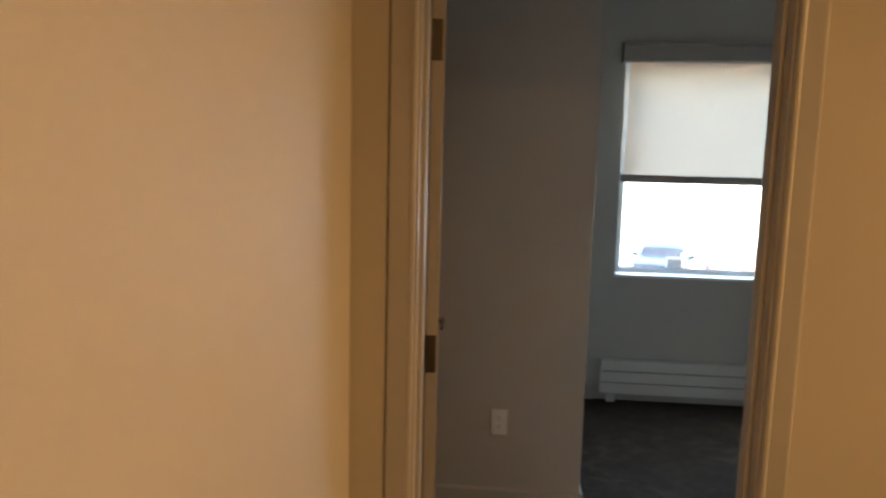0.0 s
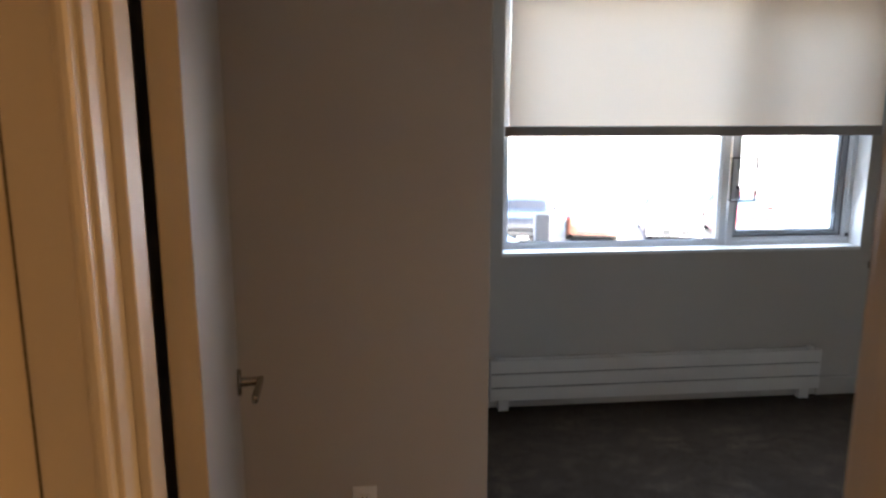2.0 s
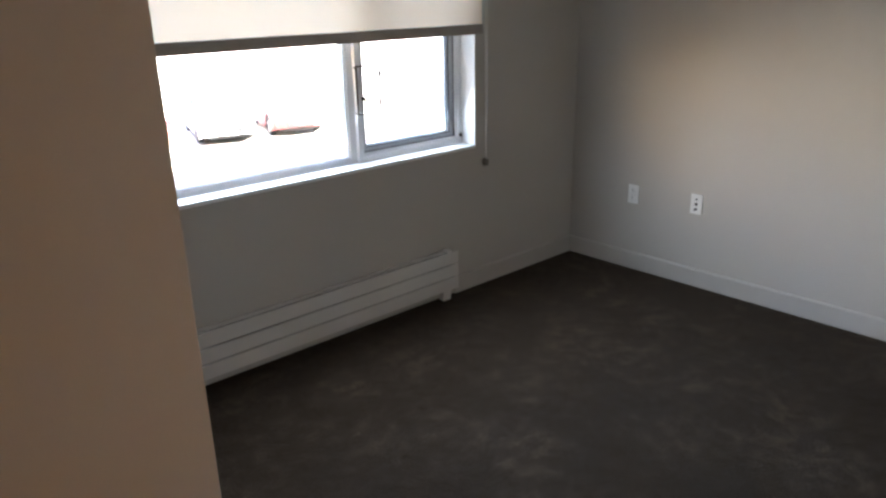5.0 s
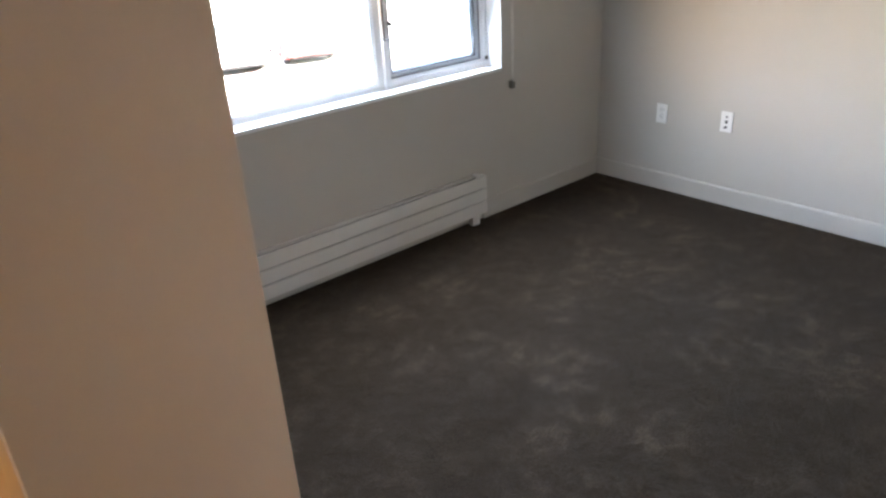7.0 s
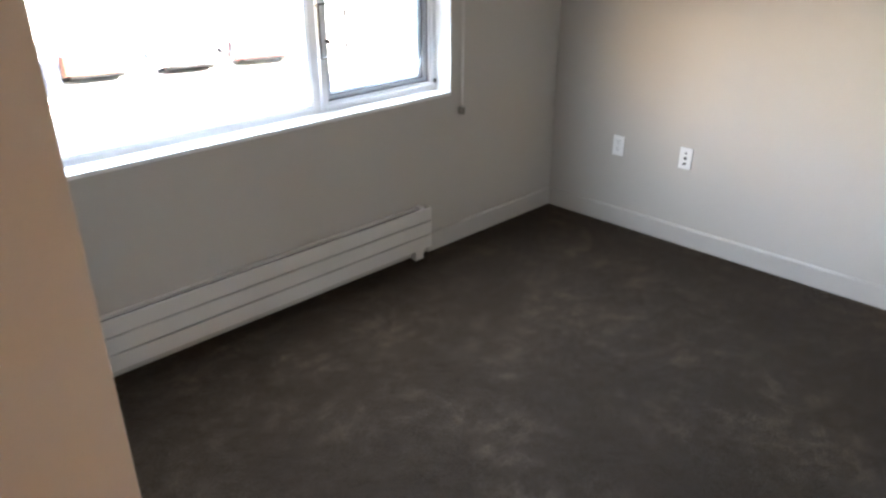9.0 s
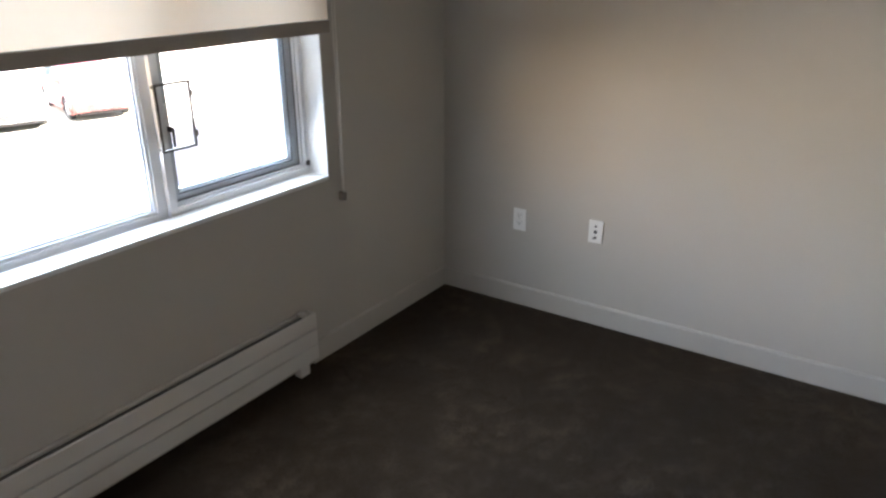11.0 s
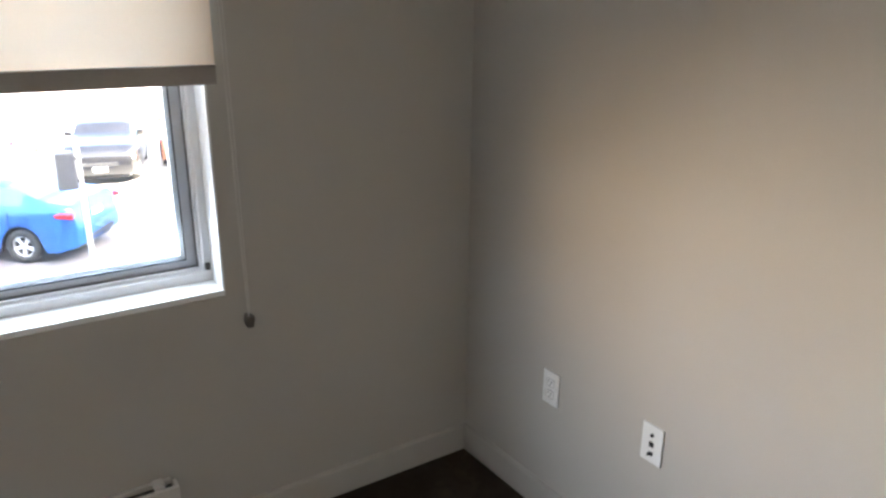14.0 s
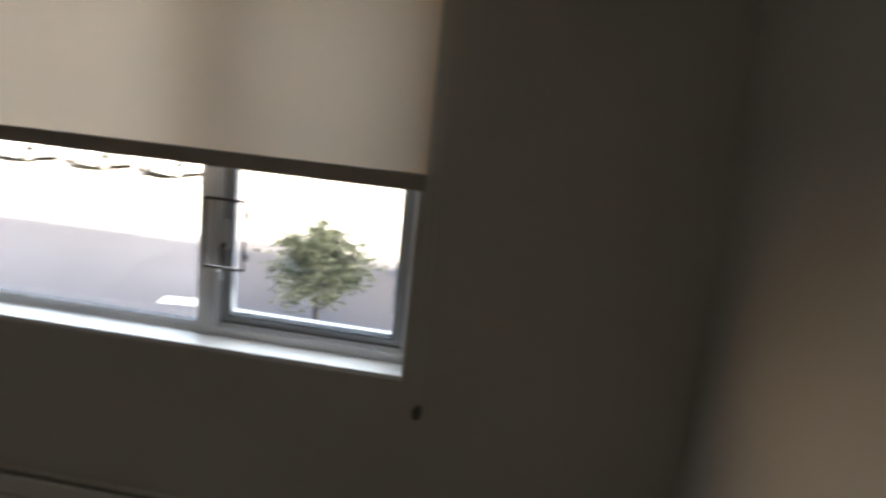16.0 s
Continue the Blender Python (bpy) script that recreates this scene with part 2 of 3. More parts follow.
def thing(name, label, category, at=(0, 0, 0), turn=0.0, group="", kind=""):
    ob = new(name)
    ob.matrix_world = pose(*at, 0, 0, turn)
    return tagged(ob, label, category, group, kind)


def box(x0, x1, y0, y1, z0, z1, bevel=0.0, bm=None, seg=2):
    bm = bm or bmesh.new()
    r = bmesh.ops.create_cube(bm, size=1.0)
    vs = r["verts"]
    for v in vs:
        v.co = Vector((x0 + (v.co.x + 0.5) * (x1 - x0), y0 + (v.co.y + 0.5) * (y1 - y0), z0 + (v.co.z + 0.5) * (z1 - z0)))
    if bevel:
        es = list({e for v in vs for e in v.link_edges})
        bmesh.ops.bevel(bm, geom=es, offset=bevel, segments=seg, profile=0.5, affect="EDGES")
    return bm


def cyl(a, b, r0, r1=None, n=20, bm=None):
    bm = bm or bmesh.new()
    a, b = Vector(a), Vector(b)
    r1 = r0 if r1 is None else r1
    m = Matrix.Translation((a + b) / 2) @ (b - a).to_track_quat("Z", "Y").to_matrix().to_4x4()
    bmesh.ops.create_cone(bm, cap_ends=True, segments=n, radius1=r0, radius2=r1, depth=(b - a).length, matrix=m)
    return bm


def holed(u0, u1, v0, v1, holes, w0, w1, axis):
    """A slab in the plane of u and z, from w0 to w1 thick, with rectangular holes through it. axis: 'x' (u runs along x) or 'y'."""
    us = sorted({u0, u1, *[h[0] for h in holes], *[h[1] for h in holes]})
    vs = sorted({v0, v1, *[h[2] for h in holes], *[h[3] for h in holes]})
    bm, cache = bmesh.new(), {}

    def vert(i, j, k):
        if (i, j, k) not in cache:
            u, v, w = us[i], vs[j], (w0, w1)[k]
            cache[i, j, k] = bm.verts.new((u, w, v) if axis == "x" else (w, u, v))
        return cache[i, j, k]

    def solid(i, j):
        if not (0 <= i < len(us) - 1 and 0 <= j < len(vs) - 1):
            return False
        cu, cv = (us[i] + us[i + 1]) / 2, (vs[j] + vs[j + 1]) / 2
        return not any(h[0] < cu < h[1] and h[2] < cv < h[3] for h in holes)
    for i in range(len(us) - 1):
        for j in range(len(vs) - 1):
            if not solid(i, j):
                continue
            for k in (0, 1):
                bm.faces.new([vert(i, j, k), vert(i + 1, j, k), vert(i + 1, j + 1, k), vert(i, j + 1, k)])
            for di, dj, e in ((-1, 0, ((i, j), (i, j + 1))), (1, 0, ((i + 1, j), (i + 1, j + 1))), (0, -1, ((i, j), (i + 1, j))), (0, 1, ((i, j + 1), (i + 1, j + 1)))):
                if not solid(i + di, j + dj):
                    p, q = e
                    bm.faces.new([vert(*p, 0), vert(*q, 0), vert(*q, 1), vert(*p, 1)])
    bmesh.ops.recalc_face_normals(bm, faces=bm.faces)
    return bm


def extruded(profile, length, place):
    """A profile of (a, b) points, drawn out along a length; place(a, b, s) gives the point."""
    bm = bmesh.new()
    r0 = [bm.verts.new(place(a, b, 0.0)) for a, b in profile]
    r1 = [bm.verts.new(place(a, b, length)) for a, b in profile]
    n = len(profile)
    for i in range(n):
        bm.faces.new([r0[i], r0[(i + 1) % n], r1[(i + 1) % n], r1[i]])
    bm.faces.new(r0)
    bm.faces.new(r1)
    bmesh.ops.recalc_face_normals(bm, faces=bm.faces)
    return bm


def structure(name, bm, material, label, category):
    return tagged(part(name, bm, material), label, category, kind="structure")


# ---- plan (metres) ----
CEIL_Z = 2.50
WIN_L, WIN_R, WIN_B, WIN_T = -2.752, -0.843, 0.795, 2.125
BLOCK_X, BLOCK_Y = -3.078, -1.551
HALL_L, HALL_R, HALL_END = -3.812, 0.08, -6.2
DOOR_L, DOOR_R, DOOR_T = -3.646, -2.802, 2.05
ROOM_BACK, HALL_FACE = -2.67, -2.80
GROUND = -2.6
SKEW = 1.6     # the east wall stands a little out of square


def east_x(y):
    return -y * math.tan(radians(SKEW))


# ---- walls, floor, ceiling ----
structure("wall_north", holed(-3.95, 0.12, -0.20, CEIL_Z, [(WIN_L, WIN_R, WIN_B, WIN_T)], 0.0, 0.21, "x"), WALL,
          "warm grey painted wall with a wide window opening", "wall")
east = structure("wall_east", box(0.0, 0.12, HALL_FACE - 0.1, 0.0, -0.20, CEIL_Z), WALL, "plain warm grey painted bedroom wall", "wall")
east.matrix_world = pose(0, 0, 0, 0, 0, SKEW)
structure("wall_closet", box(HALL_L, BLOCK_X, BLOCK_Y, -0.0, 0.0, CEIL_Z, 0.0025), WALL,
          "warm grey painted closet block beside the window", "wall")
structure("wall_south", holed(HALL_L, 0.075, 0.0, CEIL_Z, [(DOOR_L - 0.018, DOOR_R + 0.018, 0.0 - 0.01, DOOR_T + 0.018)], HALL_FACE, ROOM_BACK, "x"), HALLWALL,
          "painted wall holding the bedroom doorway", "wall")
structure("wall_west", box(HALL_L - 0.12, HALL_L, HALL_END, 0.0, -0.2, CEIL_Z), HALLWALL, "smooth painted hallway wall in warm light", "wall")
structure("wall_hall_east", box(HALL_R, HALL_R + 0.12, HALL_END, HALL_FACE, -0.2, CEIL_Z), HALLWALL, "smooth painted hallway wall", "wall")
structure("wall_hall_end", box(HALL_L, HALL_R, HALL_END - 0.12, HALL_END, -0.2, CEIL_Z), HALLWALL, "plain wall at the hallway end", "wall")
structure("ceiling", box(HALL_L - 0.12, 0.22, HALL_END - 0.12, 0.21, CEIL_Z, CEIL_Z + 0.2), CEIL, "plain white painted ceiling", "ceiling")
structure("floor", box(HALL_L, 0.12, HALL_END, 0.0, -0.2, 0.0), CARPET, "brown cut-pile carpet with brushed mottled patches", "floor")

# baseboards with an eased top edge
BASE = [(0, 0), (0.0125, 0), (0.0125, 0.094), (0.010, 0.100), (0.004, 0.103), (0, 0.103)]


def baseboard(x0, y0, x1, y1, nx, ny):
    """Along a wall from one end to the other, standing out by the normal (nx, ny)."""
    d = Vector((x1 - x0, y1 - y0))
    L = d.length
    d /= L
    bm = extruded(BASE, L, lambda a, b, s: (x0 + d.x * s + nx * a, y0 + d.y * s + ny * a, b))
    return structure("baseboard", bm, TRIM, "painted flat baseboard meeting the carpet", "baseboard")


baseboard(0, 0, east_x(ROOM_BACK), ROOM_BACK, -1, 0)
baseboard(-1.02, 0, -0.0125, 0, 0, -1)
baseboard(BLOCK_X, 0, -2.84, 0, 0, -1)
baseboard(BLOCK_X, BLOCK_Y, BLOCK_X, -0.0125, 1, 0)
baseboard(HALL_L, BLOCK_Y, BLOCK_X + 0.0125, BLOCK_Y, 0, -1)
baseboard(DOOR_R + 0.075, ROOM_BACK, east_x(ROOM_BACK) - 0.014, ROOM_BACK, 0, 1)
baseboard(HALL_L, HALL_FACE - 0.0125, HALL_L, HALL_END, 1, 0)
baseboard(HALL_R, HALL_FACE, HALL_R, HALL_END, -1, 0)

# ---- doorway: jamb, stops, casings ----
JT = 0.018


def doorway():
    fr = thing("door_frame", "painted door frame with moulded casing", "door frame", kind="structure")
    y0, y1 = HALL_FACE, ROOM_BACK
    part("jamb", box(DOOR_L - JT, DOOR_L, y0, y1, 0, DOOR_T + JT, 0.0015), TRIM, fr)
    jr = part("jamb", box(DOOR_R, DOOR_R + JT, y0, y1, 0, DOOR_T + JT, 0.0015), TRIM, fr)
    part("head_jamb", box(DOOR_L, DOOR_R, y0, y1, DOOR_T, DOOR_T + JT, 0.0015), TRIM, fr)
    for x0, x1 in ((DOOR_L, DOOR_L + 0.012), (DOOR_R - 0.012, DOOR_R)):
        part("door_stop", box(x0, x1, y0 + 0.042, y1 - 0.042, 0, DOOR_T - 0.012, 0.002), TRIM, fr)
    part("door_stop", box(DOOR_L, DOOR_R, y0 + 0.042, y1 - 0.042, DOOR_T - 0.012, DOOR_T, 0.002), TRIM, fr)
    part("strike_plate", box(DOOR_R - 0.0015, DOOR_R, y1 - 0.036, y1 - 0.006, 0.86, 0.92, 0.0005), BRONZE, jr, "dark metal strike plate")
    # casing profile: thin inner bead rising to a thick outer band
    prof = [(0, 0), (0.0, 0.014), (0.003, 0.0175), (0.008, 0.0180), (0.012, 0.0165), (0.0135, 0.0125), (0.016, 0.0105), (0.058, 0.0105), (0.064, 0.0095), (0.066, 0.006), (0.066, 0)]
    rv = 0.006
    for side, face, s in (("hall", y0, -1), ("room", y1, 1)):
        top = DOOR_T + rv + 0.066
        part("casing", extruded(prof, top, lambda a, b, q: (DOOR_L - rv - a, face + s * b, q)), TRIM, fr)
        part("casing", extruded(prof, top, lambda a, b, q: (DOOR_R + rv + a, face + s * b, q)), TRIM, fr)
        part("head_casing", extruded(prof, DOOR_R - DOOR_L + 2 * rv, lambda a, b, q: (DOOR_L - rv + q, face + s * b, DOOR_T + rv + a)), TRIM, fr)
    # shadow in the open casing joint, drawn as a dark raised strip
    part("joint_line", box(DOOR_L - rv - 0.0695, DOOR_L - rv - 0.0662, y0 - 0.004, y0, 0.104, DOOR_T + 0.07), JOINT, fr, "open casing joint, its shade put into a dark strip")
    return fr


doorway()


def door():
    w, h, t = 0.835, 2.03, 0.035
    d = thing("door_1", "painted flat bedroom door standing open past square", "door", (DOOR_L + 0.009, ROOM_BACK + 0.008, 0.0), 97.8 - 90, kind="structure")
    # in the door's own frame: x is the thickness to the right of the pin, y runs from hinge to latch edge
    part("leaf", box(0.0, t, 0.006, w, 0.012, h, 0.002), DOORP, d, "flat painted door leaf")
    for z in (0.20, 1.005, 1.83):
        hg = part("hinge", box(0.0008, 0.029, -0.0005 + 0.004, 0.0062, z - 0.052, z + 0.052, 0.0012), BRONZE, d, "dark metal butt hinge")
        part("knuckle", cyl((-0.004, 0.0, z - 0.052), (-0.004, 0.0, z + 0.052), 0.0065, n=14), BRONZE, hg)
        part("hinge_leaf", box(-0.0225, -0.004, -0.012, -0.0095, z - 0.05, z + 0.05, 0.0008), BRONZE, hg)
    for s, x in ((1, t), (-1, 0.0)):
        yz = (w - 0.062, 0.915)
        lv = part("lever_set", cyl((x, *yz), (x + s * 0.008, *yz), 0.031, 0.029, 28), CHROME, d, "brushed nickel lever handle", True)
        bm = cyl((x + s * 0.006, *yz), (x + s * 0.052, *yz), 0.011, 0.009, 18)
        part("neck", bm, CHROME, lv)
        bm = box(-0.007, 0.007, -0.115, 0.012, -0.009, 0.009, 0.005, seg=3)
        for v in bm.verts:
            v.co += Vector((x + s * 0.050, yz[0], yz[1]))
            q = max(0.0, yz[0] - v.co.y - 0.06)
            v.co.x -= s * q * 0.22
        part("lever", bm, CHROME, lv)
    part("latch_plate", box(0.006, 0.029, w - 0.0005, w + 0.001, 0.885, 0.945, 0.0003), CHROME, d)
    return d


door()

stop = thing("door_stop_spring", "small white-tipped spring door stop on baseboard", "door stop", (-3.20, BLOCK_Y - 0.0125, 0.06))
bm = bmesh.new()
for i in range(11):
    cyl((0, -0.004 - i * 0.006, 0), (0, -0.0075 - i * 0.006, 0), 0.0062, 0.0058, 12, bm)
cyl((0, 0, 0), (0, -0.068, 0), 0.0045, n=10, bm=bm)
part("spring", bm, CHROME, stop)
part("tip", cyl((0, -0.066, 0), (0, -0.082, 0), 0.009, 0.008, 16), PLATE, stop, "white rubber tip")

# ---- window ----
GY = 0.150      # plane of the panes
FY0, FY1 = 0.105, 0.185
MULL = -1.533


def ring(x0, x1, z0, z1, wl, wr, wb, wt, y0, y1):
    return holed(x0, x1, z0, z1, [(x0 + wl, x1 - wr, z0 + wb, z1 - wt)], y0, y1, "x")


def window():
    w = thing("window_1", "white vinyl window with fixed pane and casement", "window", kind="structure")
    zb = WIN_B + 0.018
    part("sill", box(WIN_L, WIN_R, 0.001, FY0, WIN_B, zb, 0.003), SILLM, w, "white painted sill board")
    for x0, x1 in ((WIN_L, WIN_L + 0.006), (WIN_R - 0.006, WIN_R)):
        part("reveal", box(x0, x1, 0.001, FY0, zb, WIN_T, 0.001), SILLM, w)
    part("reveal", box(WIN_L + 0.006, WIN_R - 0.006, 0.001, FY0, WIN_T - 0.006, WIN_T, 0.001), SILLM, w)
    # fixed light
    x0, x1 = WIN_L, MULL
    fx = part("fixed_frame", ring(x0, x1, WIN_B, WIN_T, 0.042, 0.036, 0.036, 0.045, FY0 + 0.02, FY1), VINYL, w)
    part("bead", ring(x0 + 0.040, x1 - 0.034, WIN_B + 0.034, WIN_T - 0.043, 0.012, 0.012, 0.012, 0.012, GY - 0.018, GY - 0.004), VINYL, fx)
    part("gasket", ring(x0 + 0.049, x1 - 0.043, WIN_B + 0.043, WIN_T - 0.052, 0.006, 0.006, 0.006, 0.006, GY - 0.0045, GY - 0.0015), GASKET, fx)
    p = part("pane", box(x0 + 0.044, x1 - 0.038, GY, GY + 0.005, WIN_B + 0.038, WIN_T - 0.047), GLASS, fx, "clear glass pane")
    p.visible_shadow = False
    # casement: outer frame, sash set back, screen in front of it
    x0, x1 = MULL, WIN_R
    cf = part("casement_frame", ring(x0, x1, WIN_B, WIN_T, 0.030, 0.026, 0.046, 0.045, FY0, FY1), VINYL, w)
    part("inner_step", ring(x0 + 0.028, x1 - 0.024, WIN_B + 0.044, WIN_T - 0.043, 0.012, 0.012, 0.012, 0.012, FY0 + 0.014, FY0 + 0.03), VINYL, cf)
    sash = part("sash", ring(x0 + 0.034, x1 - 0.030, WIN_B + 0.050, WIN_T - 0.050, 0.030, 0.036, 0.028, 0.045, FY0 + 0.032, FY1 - 0.006), SASH_SHADED, cf, "casement sash, its backlit shade put into a grey colour")
    part("gasket", ring(x0 + 0.061, x1 - 0.063, WIN_B + 0.075, WIN_T - 0.092, 0.006, 0.006, 0.006, 0.006, GY - 0.012, GY - 0.006), GASKET, sash)
    part("seal", ring(x0 + 0.0402, x1 - 0.0362, WIN_B + 0.0562, WIN_T - 0.0552, 0.004, 0.004, 0.004, 0.004, FY0 + 0.026, FY0 + 0.0318), SEALM, sash, "grey rubber seal round the sash")
    part("outer_bead", ring(x0 + 0.0605, x1 - 0.0625, WIN_B + 0.0745, WIN_T - 0.0915, 0.006, 0.016, 0.017, 0.012, GY + 0.009, GY + 0.030), VINYL, sash, "white outer glazing bead")
    p = part("pane", box(x0 + 0.063, x1 - 0.065, GY + 0.002, GY + 0.007, WIN_B + 0.077, WIN_T - 0.094), GLASS, sash, "clear glass pane")
    p.visible_shadow = False
    # lock lever on the stile
    lk = part("lock", box(x0 + 0.040, x0 + 0.058, FY0 + 0.018, FY0 + 0.032, 1.10, 1.20, 0.004), VINYL, cf, "casement lock")
    bm = box(x0 + 0.043, x0 + 0.055, FY0 - 0.004, FY0 + 0.018, 1.105, 1.125, 0.004)
    box(x0 + 0.044, x0 + 0.054, FY0 - 0.012, FY0 - 0.003, 1.055, 1.122, 0.004, bm)
    part("lock_lever", bm, WIRE, lk, "grey metal lock lever")
    # small keeper at the foot of the hinge side
    part("keeper", box(x1 - 0.024, x1 - 0.010, FY0 - 0.010, FY0 + 0.002, WIN_B + 0.052, WIN_B + 0.072, 0.002), WIRE, cf, "small metal keeper")
    # screen wicket: a small wire frame with two clips
    zt, zl, xa, xb = 1.275, 1.045, x0 - 0.010, x0 + 0.132
    wk = part("wicket_frame", ring(xa, xb, zl, zt, 0.009, 0.008, 0.008, 0.008, FY0 - 0.020, FY0 - 0.013), WIRE, cf, "thin metal wicket frame")
    for z in (zt - 0.045, zl + 0.045):
        part("clip", box(xb - 0.003, xb + 0.008, FY0 - 0.022, FY0 - 0.010, z - 0.011, z + 0.011, 0.002), WIRE, wk)
    for z in (zt - 0.01, zl + 0.01):
        part("stay", box(xa + 0.0005, xa + 0.0065, FY0 - 0.013, FY0, z - 0.004, z + 0.004), WIRE, wk)
    part("screen", box(x0 + 0.062, x1 - 0.064, GY + 0.0352, GY + 0.0357, WIN_B + 0.076, WIN_T - 0.093), SCREEN, cf, "dark insect screen mesh")
    return w


window()


# ---- roller blind ----
def blind():
    b = thing("roller_blind", "cream roller blind drawn half down over window", "blind")
    x0, x1, y = -2.764, -0.824, -0.028
    bm = bmesh.new()
    nx, nz = 24, 8
    grid = [[bm.verts.new((x0 + 0.034 + (x1 - x0 - 0.034) * i / nx, y + 0.0015 * math.sin(i * 0.9) * (1 - j / nz), 1.425 + (2.14 - 1.425) * j / nz)) for i in range(nx + 1)] for j in range(nz + 1)]
    for j in range(nz):
        for i in range(nx):
            bm.faces.new([grid[j][i], grid[j][i + 1], grid[j + 1][i + 1], grid[j + 1][i]])
    part("cloth", bm, SHADE, b, "cream woven shade cloth", True)
    part("hem_bar", box(x0 + 0.014, x1, y - 0.008, y + 0.006, 1.387, 1.436, 0.004), HEM, b, "taupe weighted hem bar")
    prof = [(0.0, 2.11), (-0.004, 2.105), (-0.080, 2.105), (-0.088, 2.112), (-0.090, 2.125), (-0.090, 2.190), (-0.084, 2.207), (-0.070, 2.212), (0.0, 2.212)]
    part("cassette", extruded(prof, x1 - x0 + 0.03, lambda a, z, s: (x0 - 0.012 + s, a - 0.001, z)), HEM, b, "taupe metal blind cassette")
    for xe in (x0 - 0.016, x1 + 0.018):
        part("end_cap", box(xe, xe + 0.004, -0.091, -0.001, 2.103, 2.214, 0.001), HEM, b)
    # bead chain: two strands down to a wall tensioner
    za, zb, xc = 2.10, 0.722, x1 + 0.014
    n = 190
    bm = bmesh.new()
    for s in (-1, 1):
        for i in range(n):
            f = i / (n - 1)
            z = za + (zb - za) * f
            wd = 0.006 + 0.010 * math.sin(math.pi * f) ** 0.6
            c = Vector((xc + 0.022 * f + s * wd * 0.6, -0.046 + 0.022 * f + s * wd, z))
            bmesh.ops.create_icosphere(bm, subdivisions=1, radius=0.0023, matrix=Matrix.Translation(c))
    for s in (-1, 1):
        k = 24
        last = None
        for i in range(k + 1):
            f = i / k
            wd = 0.006 + 0.010 * math.sin(math.pi * f) ** 0.6
            c = Vector((xc + 0.022 * f + s * wd * 0.6, -0.046 + 0.022 * f + s * wd, za + (zb - za) * f))
            if last is not None:
                cyl(last, c, 0.0009, n=5, bm=bm)
            last = c
    part("bead_chain", bm, CORD, b, "white plastic bead chain")
    tn = part("tensioner", box(xc + 0.013, xc + 0.033, -0.034, -0.0005, 0.694, 0.732, 0.005), WEIGHT, b, "brown plastic chain tensioner")
    part("wheel", cyl((xc + 0.010, -0.020, 0.716), (xc + 0.036, -0.020, 0.716), 0.010, n=18), WEIGHT, tn)
    return b


blind()


# ---- baseboard heater ----
def heater():
    x0, x1 = -2.812, -1.042
    h = thing("baseboard_heater", "long off-white three-panel baseboard heater under window", "heater")
    z0, z1, yf = 0.057, 0.278, -0.066
    hh = (z1 - z0) / 3
    for i in range(3):
        part("panel", box(x0, x1, yf, yf + 0.012, z0 + i * hh + 0.0032, z0 + (i + 1) * hh - 0.0032, 0.002), HEATM, h)
    part("core", box(x0 + 0.012, x1 - 0.012, yf + 0.013, -0.016, z0 + 0.01, z1 - 0.020), HEATD, h, "dark finned heating core")
    part("back_plate", box(x0 + 0.012, x1 - 0.012, -0.015, -0.001, z0, z1 - 0.006, 0.002), HEATM, h)
    for xa, xb in ((x0, x0 + 0.011), (x1 - 0.011, x1)):
        part("end_cap", box(xa, xb, yf + 0.0125, -0.024, z0 + 0.002, z1 - 0.002, 0.002), HEATM, h)
    for xa in (x0 + 0.035, x1 - 0.035 - 0.030):
        part("top_clip", box(xa, xa + 0.03, yf + 0.014, -0.012, z1 - 0.008, z1 + 0.007, 0.003), HEATM, h)
    for xa in (x0 + 0.045, x1 - 0.045 - 0.055):
        part("foot", box(xa, xa + 0.055, yf + 0.014, -0.014, 0.0, z0 + 0.012, 0.003), HEATM, h)
    return h


heater()


# ---- wall plates ----
def plate_base(name, label, cat, at, turn, material):
    o = thing(name, label, cat, at, turn)
    part("plate", box(-0.035, 0.035, -0.0065, 0.0, -0.057, 0.057, 0.0035, seg=3), material, o)
    return o


def outlet(at, turn, material, label):
    """Duplex socket; its own front looks along -y."""
    o = plate_base("wall_outlet", label, "outlet", at, turn, material)
    for z in (-0.0195, 0.0195):
        f = part("socket_face", box(-0.0165, 0.0165, -0.0085, -0.006, z - 0.0140, z + 0.0140, 0.004), material, o)
        for x, hgt in ((-0.0065, 0.0085), (0.0060, 0.0068)):
            part("slot", box(x - 0.0011, x + 0.0011, -0.0092, -0.0084, z + 0.001, z + 0.001 + hgt, 0), JACK, f)
        part("ground_hole", cyl((0, -0.0092, z - 0.0065), (0, -0.0084, z - 0.0065), 0.0026, n=12), JACK, f)
    part("screw", cyl((0, -0.0078, 0), (0, -0.006, 0), 0.0032, n=12), material, o)
    return o


outlet((east_x(-0.446), -0.446, 0.457), -90 + SKEW, PLATE, "white duplex wall outlet near the corner")
outlet((-3.434, BLOCK_Y, 0.402), 0, PLATE, "white duplex wall outlet on the closet wall")

dp = plate_base("data_plate", "white data wall plate with three dark jacks", "wall plate", (east_x(-0.841), -0.841, 0.472), -90 + SKEW, PLATE)
part("jack", box(-0.0075, 0.0075, -0.0085, -0.006, -0.008, 0.008, 0.001), JACK, dp, "square black data jack")
part("coax_jack", cyl((0, -0.006, 0.0275), (0, -0.0095, 0.0275), 0.0055, n=14), JACK, dp, "dark round jack")
c2 = part("phone_jack", box(-0.006, 0.0075, -0.0085, -0.006, -0.034, -0.023, 0.001), JACK, dp, "small dark phone jack")
